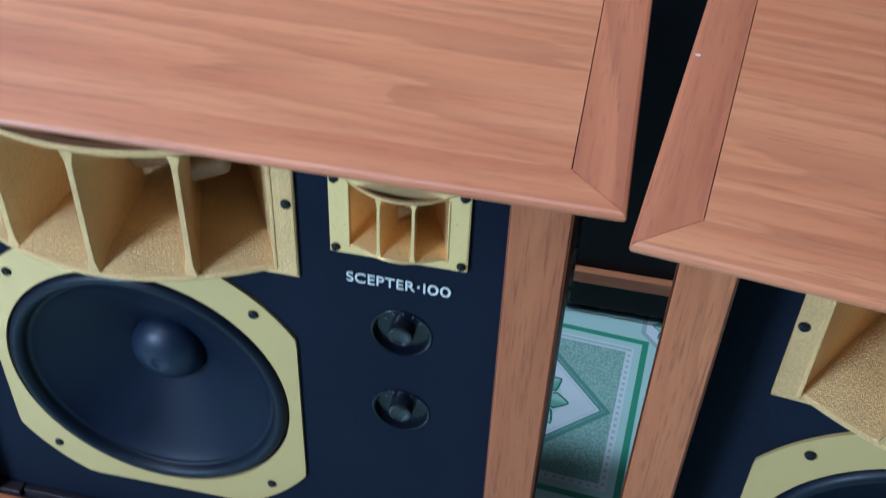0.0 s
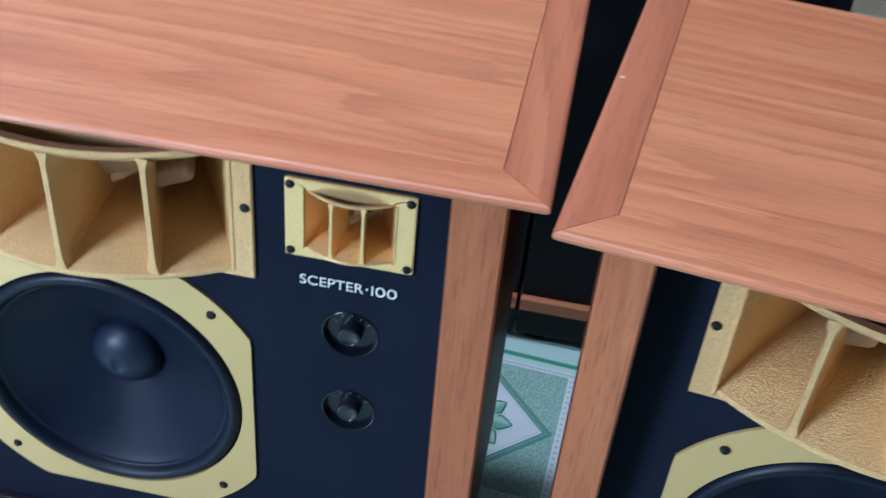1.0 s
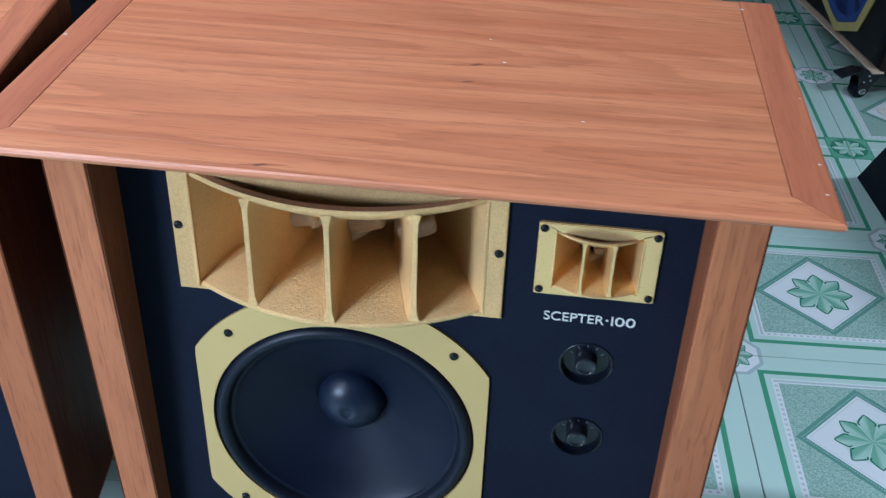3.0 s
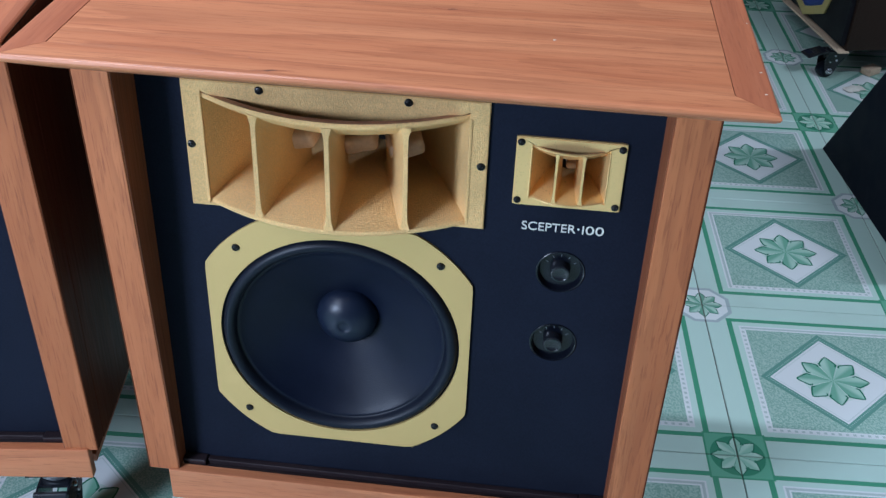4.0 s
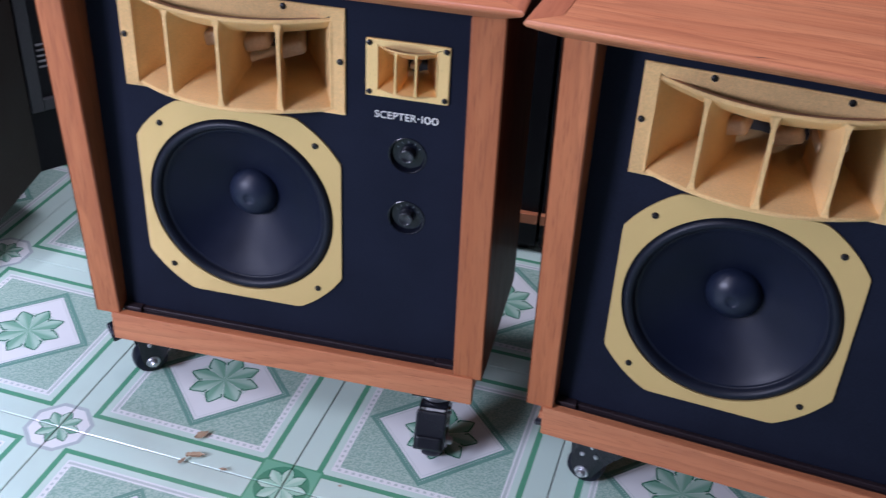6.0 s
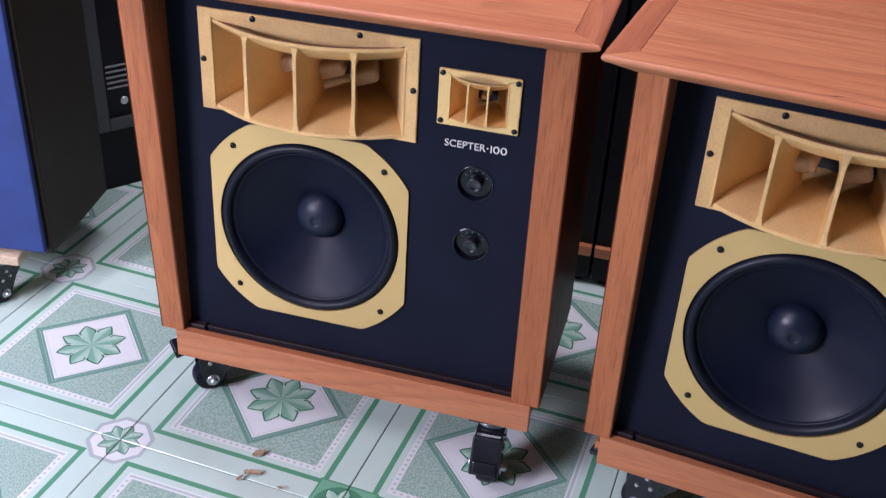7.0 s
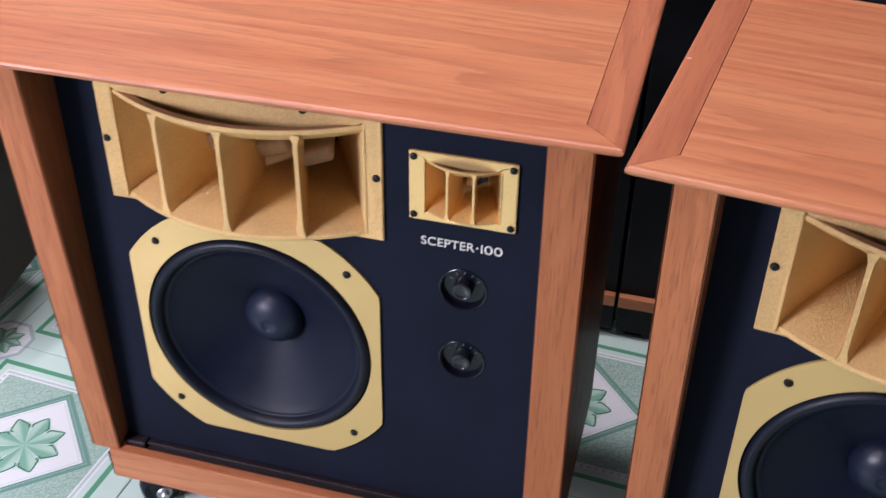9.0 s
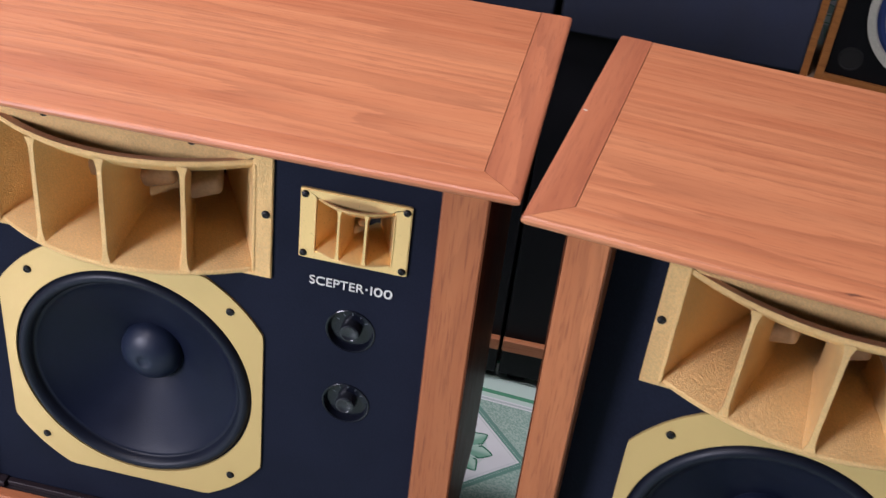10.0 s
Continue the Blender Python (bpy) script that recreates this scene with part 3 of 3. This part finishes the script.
    # dark strip standing in for the shadow between top and baffle
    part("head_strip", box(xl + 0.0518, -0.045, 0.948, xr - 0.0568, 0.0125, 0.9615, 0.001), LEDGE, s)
    sheet(s, "baffle", BAFFLE, xl + 0.0501, 0.176, xr - 0.0551, 0.9615,
          [(-0.186, 0.727, 0.188, 0.902), (0.25, 0.775, 0.377, 0.858)], [(0.0, 0.498, 0.179), (0.317, 0.6585, 0.033), (0.318, 0.5325, 0.033)])
    # horns
    horn(s, 0.001, 0.178, 0.058, 0.731, 0.884, (-0.2035, 0.2055, 0.7205, 0.911), (-0.1, 0.0, 0.1), 0.062, 0.065, 0.21, GOLD,
         [(-0.098, 0.903), (0.099, 0.903), (-0.196, 0.816), (0.197, 0.818)], 0.0)
    horn(s, 0.3135, 0.050, 0.019, 0.7795, 0.852, (0.2405, 0.3865, 0.7655, 0.868), (-0.0175, 0.0175), 0.028, 0.026, 0.075, GOLD_BRIGHT,
         [(0.248, 0.860), (0.379, 0.860), (0.248, 0.773), (0.379, 0.773)], 0.004)
    # woofer
    n, zw = 128, 0.498
    ang = [2 * math.pi * (k + 0.5) / n for k in range(n)]
    rim = [min(0.1965 / max(abs(math.cos(a)), abs(math.sin(a)) * 0.966), 0.2315) for a in ang]
    bm = ring_plate([(r * math.cos(a), zw + r * math.sin(a)) for r, a in zip(rim, ang)], [(0.1815 * math.cos(a), zw + 0.1815 * math.sin(a)) for a in ang], -0.004, 0.001)
    frame_ob = part("woofer_frame", bm, GOLD_PLATE, s, "satin gold eight-sided woofer frame", smooth=30)
    for x, z in ((-0.148, 0.652), (0.149, 0.652), (-0.148, 0.346), (0.149, 0.346)):
        screw(frame_ob, x, z, -0.0038, 0.0062)
    part("surround", lathe([(0.1825, -0.001), (0.1800, -0.0045), (0.1792, -0.003), (0.1785, 0.001), (0.1765, 0.0055), (0.1730, 0.0085), (0.1690, 0.0095), (0.1650, 0.008), (0.1615, 0.004), (0.1595, -0.001), (0.1585, -0.004), (0.1570, -0.0045)], on_front(0, zw), 96), RUBBER, s, "black rubber surround", smooth=60)
    prof = [(0.1575, -0.0047), (0.1545, -0.0050)] + [(0.1535 - 0.1055 * k / 14, -0.0060 - 0.058 * (k / 14) ** 0.9) for k in range(15)]
    part("cone", lathe(prof, on_front(0, zw), 96), CONE, s, "matt black paper cone", smooth=60)
    dome = [(0.048 * math.cos(a), -0.064 + 0.034 * math.sin(a)) for a in [radians(8 * k) for k in range(10)] + [radians(78)]]
    part("dust_cap", lathe([(0.0500, -0.0655), (0.0488, -0.0625)] + dome + [(0.0088, -0.0318), (0.0078, -0.0324), (0, -0.0322)], on_front(0, zw), 64), CAP, s, "glossy black dust cap with a small round dent", smooth=60)
    # level controls
    for x, z in ((0.317, 0.6585), (0.318, 0.5325)):
        dish = part("control_dish", lathe([(0.0345, -0.001), (0.0345, 0.0010), (0.0335, 0.0016), (0.0320, 0.0010), (0.0305, -0.0050), (0.0285, -0.0080), (0.0125, -0.0085)], on_front(x, z), 48), DISH, s, "glossy black recessed level control", smooth=40)
        part("knob", lathe([(0.0145, -0.009), (0.0138, 0.004), (0.0130, 0.006), (0.0110, 0.0068), (0.0100, 0.0060), (0, 0.0056)], on_front(x, z), 32), PLASTIC, dish, smooth=40)
        bm = bmesh.new()
        for k in range(5):
            a = radians(150 - 30 * k)
            own = box(-0.0005, -0.0001, -0.0022, 0.0005, 0.0001, 0.0022)
            bmesh.ops.transform(own, matrix=Matrix.Translation((x + 0.0225 * math.cos(a), 0.0078, z + 0.0225 * math.sin(a))) @ Matrix.Rotation(-a + math.pi / 2, 4, "Y"), verts=own.verts[:])
            join(bm, own)
        part("scale_mark", bm, MARK, dish)
    for text, a, b, low, high in (("SCEPTER", 0.2575, 0.3312, 0.7249, 0.7381), ("•", 0.3334, 0.3364, 0.7303, 0.7333), ("1", 0.3402, 0.3423, 0.7249, 0.7381), ("00", 0.3447, 0.3695, 0.7247, 0.7383)):
        lettering(s, text, a, b, low, high)
    # the baffle and all that is mounted on it lean back a little
    back = Matrix.Translation((0, 0, 0.22)) @ Matrix.Rotation(radians(-0.85), 4, "X") @ Matrix.Translation((0, 0, -0.22))
    mounted = ("baffle", "horn_plate", "horn_bell", "upper_lip", "lip_hollow", "vane", "phase_fin", "throat", "woofer_frame", "surround", "cone", "dust_cap", "control_dish", "lettering")
    for ob in s.children:
        if ob.name.split(".")[0] in mounted:
            ob.matrix_basis = back
    return s


AT_L = pose(-0.9002, -0.0368, 0, 0, 0, 7.187)
right_one = loudspeaker("wide reddish veneered loudspeaker with gold horns, on castors")
left_one = copy_thing(right_one, AT_L)
for base, spots in ((Matrix(), ((-0.165, 0.04, 82), (0.385, 0.02, 150), (-0.2, 0.27, 250), (0.385, 0.27, 70))),
                    (AT_L, ((-0.244, 0.085, 132), (0.392, 0.012, 183), (-0.235, 0.27, 120), (0.36, 0.27, 80)))):
    for x, y, turn in spots:
        castor("castor", base @ Matrix.Translation((x, y, 0)), turn, turn == 183, 0.05 if turn == 132 else 0.085).scale = (1.0, 1.0, 0.934)

# dry leaf scraps and a crumb on the tiles
rng = random.Random(5)
for x, y, l, turn in ((-0.957, -0.158, 0.032, 60), (-0.939, -0.213, 0.038, 20), (-0.955, -0.236, 0.02, 75), (-0.868, -0.226, 0.016, 10), (-0.636, -0.177, 0.009, 0)):
    scrap = thing("leaf_scrap", "small brown dry leaf scrap lying on the floor tiles", "leaf", "scraps on the floor", at=pose(x, y, 0.0042, 0, 0, turn))
    bent = [rng.uniform(0.5, 1.3) for k in range(9)]
    bm = grid(lambda u, v: (l * (u - 0.5), l * 0.5 * (v - 0.5) * math.sin(math.pi * (0.12 + 0.82 * u)) * bent[int(u * 8)], 0.002 + l * 0.12 * abs(v - 0.5) * bent[8 - int(u * 8)]), 8, 4)
    part("blade", bm, LEAF, scrap)

# small pale chips in the veneer of one top
for x, y, r in ((0.161, 0.181, 0.0012), (0.183, 0.118, 0.0015), (0.277, -0.013, 0.0013), (0.517, 0.086, 0.0008), (0.515, -0.062, 0.0011), (0.513, -0.12, 0.0012), (0.479, 0.339, 0.0018), (-0.345, 0.1, 0.0018)):
    part("veneer_chip", lathe([(0, 0.0003), (r * 0.8, 0.0003), (r, 0.0)], Matrix.Translation((x, y, 1.0111)) @ Matrix.Diagonal((1.6, 0.8, 1, 1)), 7), WHITE, right_one)


# dark knots with drawn-out grain in the same veneer
KNOT = plain("knot_wood", (0.14, 0.045, 0.022), 0.5, 0, 0.4, 200, 0.2)
STREAK = plain("knot_streak", (0.33, 0.108, 0.045), 0.45, 0, 0.3, 150, 0.1)
for x, y, l, tilt in ((0.151, 0.107, 0.013, 8), (0.145, 0.061, 0.010, -4), (-0.036, -0.158, 0.011, 5)):
    at = Matrix.Translation((x, y, 1.0108)) @ Matrix.Rotation(radians(tilt), 4, "Z")
    for name, k, wide, material, lift in (("knot_streak", 3.6, 0.34, STREAK, 0.0), ("knot", 1.0, 0.26, KNOT, 0.00015)):
        bm = lathe([(0, 0.0003), (0.6, 0.0003), (1, 0.0)], None, 14)
        for v in bm.verts:
            u = v.co.x
            v.co = at @ Vector((l * k * u * (1.0 if u > 0 else 0.8), l * wide * v.co.y * (1 - 0.75 * abs(u)) + 0.0012 * math.sin(3 * u), v.co.z + lift))
        part(name, bm, material, right_one)


# ---- things behind and beside ----
def tall_cabinet(m, w, d, h, seam):
    """A tall black cabinet with a navy cloth grille over an open dark base and a wooden sill."""
    c = thing("tall_loudspeaker", "tall black loudspeaker with a navy cloth front", "loudspeaker", "tall loudspeakers", at=m)
    part("body", box(0, 0.012, 0.02, w, d, h, 0.004), BLACKBOX, c)
    part("grille", box(0.004, -0.006, 0.845, w - 0.004, 0.011, h - 0.01, 0.005), NAVY, c, "navy cloth grille")
    part("sill", box(0.0, -0.006, 0.098, w, 0.011, 0.127, 0.002), WOOD_X, c, "reddish wooden sill")
    for x in (0.02, w - 0.06):
        part("foot", box(x, 0.03, 0.0, x + 0.04, 0.07, 0.021), BLACKBOX, c)
        part("foot", box(x, d - 0.07, 0.0, x + 0.04, d - 0.03, 0.021), BLACKBOX, c)
    return c


BACK = Matrix.Rotation(radians(7), 4, "Z") @ Matrix.Translation((0, 0.829, 0))
tall_cabinet(BACK @ Matrix.Translation((-0.414, 0, 0)), 0.44, 0.5, 1.5, 0)
tall_cabinet(BACK @ Matrix.Translation((-0.422 - 0.62, 0, 0)), 0.62, 0.5, 1.5, 0)


def orange_speaker(m, w=0.66, h=0.74):
    c = thing("bookshelf_loudspeaker", "orange veneered loudspeaker with a white-ringed woofer, on a pale board", "loudspeaker", "orange loudspeakers", at=m)
    for x0, x1, z0, z1 in ((0, 0.03, 0, h), (w - 0.03, w, 0, h), (0.0302, w - 0.0302, 0, 0.028), (0.0302, w - 0.0302, h - 0.028, h)):
        part("frame_side", box(x0, 0, z0, x1, 0.36, z1, 0.002), ORANGE, c)
    part("baffle", box(0.0303, 0.02, 0.0283, w - 0.0303, 0.04, h - 0.0283), BLACKBOX, c)
    f = on_front(w * 0.54, 0.31, 0.02)
    part("woofer_ring", lathe([(0.245, 0.001), (0.245, 0.012), (0.218, 0.014), (0.213, 0.001)], f, 64), WHITE, c, "off-white woofer ring", smooth=40)
    part("surround", lathe([(0.2125, 0.002), (0.200, 0.012), (0.186, 0.002)], f, 64), BLUE, c, smooth=50)
    part("cone", lathe([(0.1855, 0.002), (0.07, -0.012), (0.055, 0.004), (0.0, 0.018)], f, 64), GREYCONE, c, "pale grey cone", smooth=50)
    for x in (0.105, w - 0.09):
        part("port", lathe([(0.045, 0.001), (0.045, 0.004), (0.04, 0.004), (0.037, 0.001), (0, 0.0012)], on_front(x, 0.10, 0.02), 32), DARK, c, smooth=40)
    return c


OR = pose(0.105, 2.91, 0.06, 0, 0, -3.5)
orange_speaker(OR)
orange_speaker(OR @ Matrix.Translation((-0.685, 0.0, 0)))
board = thing("plywood_board", "pale plywood board on the floor under loudspeakers", "board", at=OR @ Matrix.Translation((0, 0, -0.06)))
part("sheet", box(-0.72, -0.07, 0.0, 0.26, 0.4, 0.0595, 0.002), PINE, board)


def crate(name, label, m, w, d, h, z0, front, side):
    c = thing(name, label, "loudspeaker", at=m)
    part("body", box(0, 0.018, z0, w, d, h, 0.004), side, c)
    part("grille", box(0.012, 0, z0 + 0.012, w - 0.012, 0.0175, h - 0.012, 0.004), front, c)
    return c


# blue-fronted cabinet on a dolly by the floor's west side
west = pose(-1.665, 0.07, 0, 0, 0, 15.6) @ Matrix.Translation((-0.62, 0, 0))
crate("blue_loudspeaker", "tall brown loudspeaker with a blue cloth front, on a dolly", west, 0.62, 0.345, 1.5, 0.1505, BLUE, BROWNBOX)
# dark cabinet with a bezel behind it
grey = thing("dark_loudspeaker", "tall charcoal loudspeaker with a grey bezel and a label", "loudspeaker", at=pose(-1.945, 0.605, 0, 0, 0, 60))
part("body", box(-0.03, 0.002, 0.0, 0.47, 0.4, 1.45, 0.004), BLACKBOX, grey)
for x0, z0, x1, z1 in ((0.0, 0.19, 0.035, 1.3), (0.405, 0.19, 0.44, 1.3), (0.0352, 0.19, 0.4048, 0.225), (0.0352, 1.265, 0.4048, 1.3)):
    part("bezel", box(x0, -0.014, z0, x1, 0.0015, z1, 0.003), CHARCOAL, grey, "charcoal grey bezel")
for k in range(5):
    part("label_bar", box(0.045, -0.0015, 0.312 + 0.016 * k, 0.125 - 0.012 * (k % 2), 0.0015, 0.317 + 0.016 * k), INK, grey)
part("badge", lathe([(0, 0.003), (0.010, 0.002), (0.012, 0.0)], on_front(0.09, 0.27, 0.0015), 20), STEEL, grey)
dolly = thing("dolly_board", "pale wooden dolly board on black castors", "dolly", at=west)
part("board", box(0.0, -0.013, 0.125, 0.544, 0.31, 0.150, 0.003), PINE, dolly)
for x, y, turn in ((0.474, 0.04, 160), (0.474, 0.25, 30), (0.08, 0.04, 100), (0.08, 0.25, 10)):
    castor("castor", west @ Matrix.Translation((x, y, 0)), turn).scale = (0.85, 0.85, 0.7525)

# cabinet on castors by the east side, its dark front turned west
EAST = pose(1.25, 2.17, 0, 0, 0, 14)
east = thing("floor_loudspeaker", "brown loudspeaker with a yellow-framed woofer, on castors", "loudspeaker", at=EAST)
part("body", box(0.018, 0.0, 0.125, 0.45, 0.62, 1.1, 0.004), BROWNBOX, east)
part("baffle", box(0.0, 0.012, 0.14, 0.0175, 0.608, 1.09, 0.002), BLACKBOX, east)
part("trim", box(-0.008, -0.004, 0.118, 0.03, 0.62, 0.1245, 0.002), PINE, east, "pale edge strip")
side = Matrix.Translation((0, 0.30, 0.335)) @ Matrix.Rotation(radians(-90), 4, "Y")
part("woofer_frame", lathe([(0.20, 0.001), (0.20, 0.006), (0.17, 0.008), (0.165, 0.0)], side, 8), YELLOW, east, "yellow woofer frame")
part("cone", lathe([(0.166, 0.004), (0.15, 0.010), (0.135, 0.0), (0.05, -0.0), (0.0, 0.015)], side, 48), BLUE, east, smooth=40)
for x, y, turn in ((0.035, 0.085, 98), (0.40, 0.06, 60), (0.25, 0.50, 200), (0.40, 0.56, 20)):
    castor("castor", EAST @ Matrix.Translation((x, y, 0)), turn).scale = (0.85, 0.85, 0.71)

# black wedge-shaped monitor
wedge = thing("wedge_monitor", "black wedge-shaped floor monitor loudspeaker", "loudspeaker", at=pose(1.22, 1.122, 0, 0, 0, 8.2))
bm = bmesh.new()
prof = [(0.0, 0.0), (0.596, 0.0), (0.1864, 0.6098), (-0.2436, 0.3398)]
rings = [[bm.verts.new((x, y, z)) for y, z in prof] for x in (0.0, 0.55)]
for k in range(4):
    bm.faces.new((rings[0][k - 1], rings[0][k], rings[1][k], rings[1][k - 1]))
bm.faces.new(rings[0])
bm.faces.new(rings[1][::-1])
bmesh.ops.recalc_face_normals(bm, faces=bm.faces[:])
bmesh.ops.bevel(bm, geom=bm.edges[:], offset=0.004, segments=2, affect="EDGES")
part("body", bm, VINYL, wedge)
bm = box(0.003, 0.004, 0.0003, 0.547, 0.504, 0.0118, 0.003)
tilt = math.atan2(0.27, 0.43)
bmesh.ops.transform(bm, matrix=Matrix.Translation((0, -0.2436, 0.3398)) @ Matrix.Rotation(tilt, 4, "X"), verts=bm.verts[:])
part("grille", bm, VINYL, wedge, "navy cloth grille")

# a crumpled white tissue and an offcut of wood by the east castor
tissue = thing("tissue", "crumpled white tissue lying on the floor tiles", "tissue", at=pose(1.318, 2.15, 0.004, 0, 0, 25) @ Matrix.Scale(0.65, 4))
lump = random.Random(3)
folds = [[lump.uniform(0.0, 1.0) for k in range(8)] for j in range(6)]
part("sheet", grid(lambda u, v: (0.11 * (u - 0.5) + 0.008 * folds[int(v * 5)][int(u * 7)], 0.07 * (v - 0.5) * (0.7 + 0.4 * folds[0][int(u * 7)]), 0.002 + 0.02 * folds[int(v * 5)][int(u * 7)] * math.sin(math.pi * u) * math.sin(math.pi * v)), 7, 5), WHITE, tissue, smooth=70)
offcut = thing("wood_offcut", "small pale wooden offcut lying on the floor", "wood offcut", at=pose(1.405, 2.3, 0.001, 0, 0, 40))
part("block", box(-0.03, -0.02, 0.0, 0.03, 0.02, 0.024, 0.003), PINE, offcut)


# ---- floor tiles ----
tile = box(-TILE / 2 + 0.0011, -TILE / 2 + 0.0011, -0.009, TILE / 2 - 0.0011, TILE / 2 - 0.0011, 0.0, 0.0012, None, 1)
tile_mesh = bpy.data.meshes.new("tile")
tile.to_mesh(tile_mesh)
tile.free()
tile_mesh.materials.append(PRINT)
for i in IX:
    for j in IY:
        ob = new("tile", tile_mesh)
        ob.parent = floor
        ob.matrix_basis = pose(i * TILE, j * TILE, 0, 0, 0, 90 if (i + j) % 2 else 0)
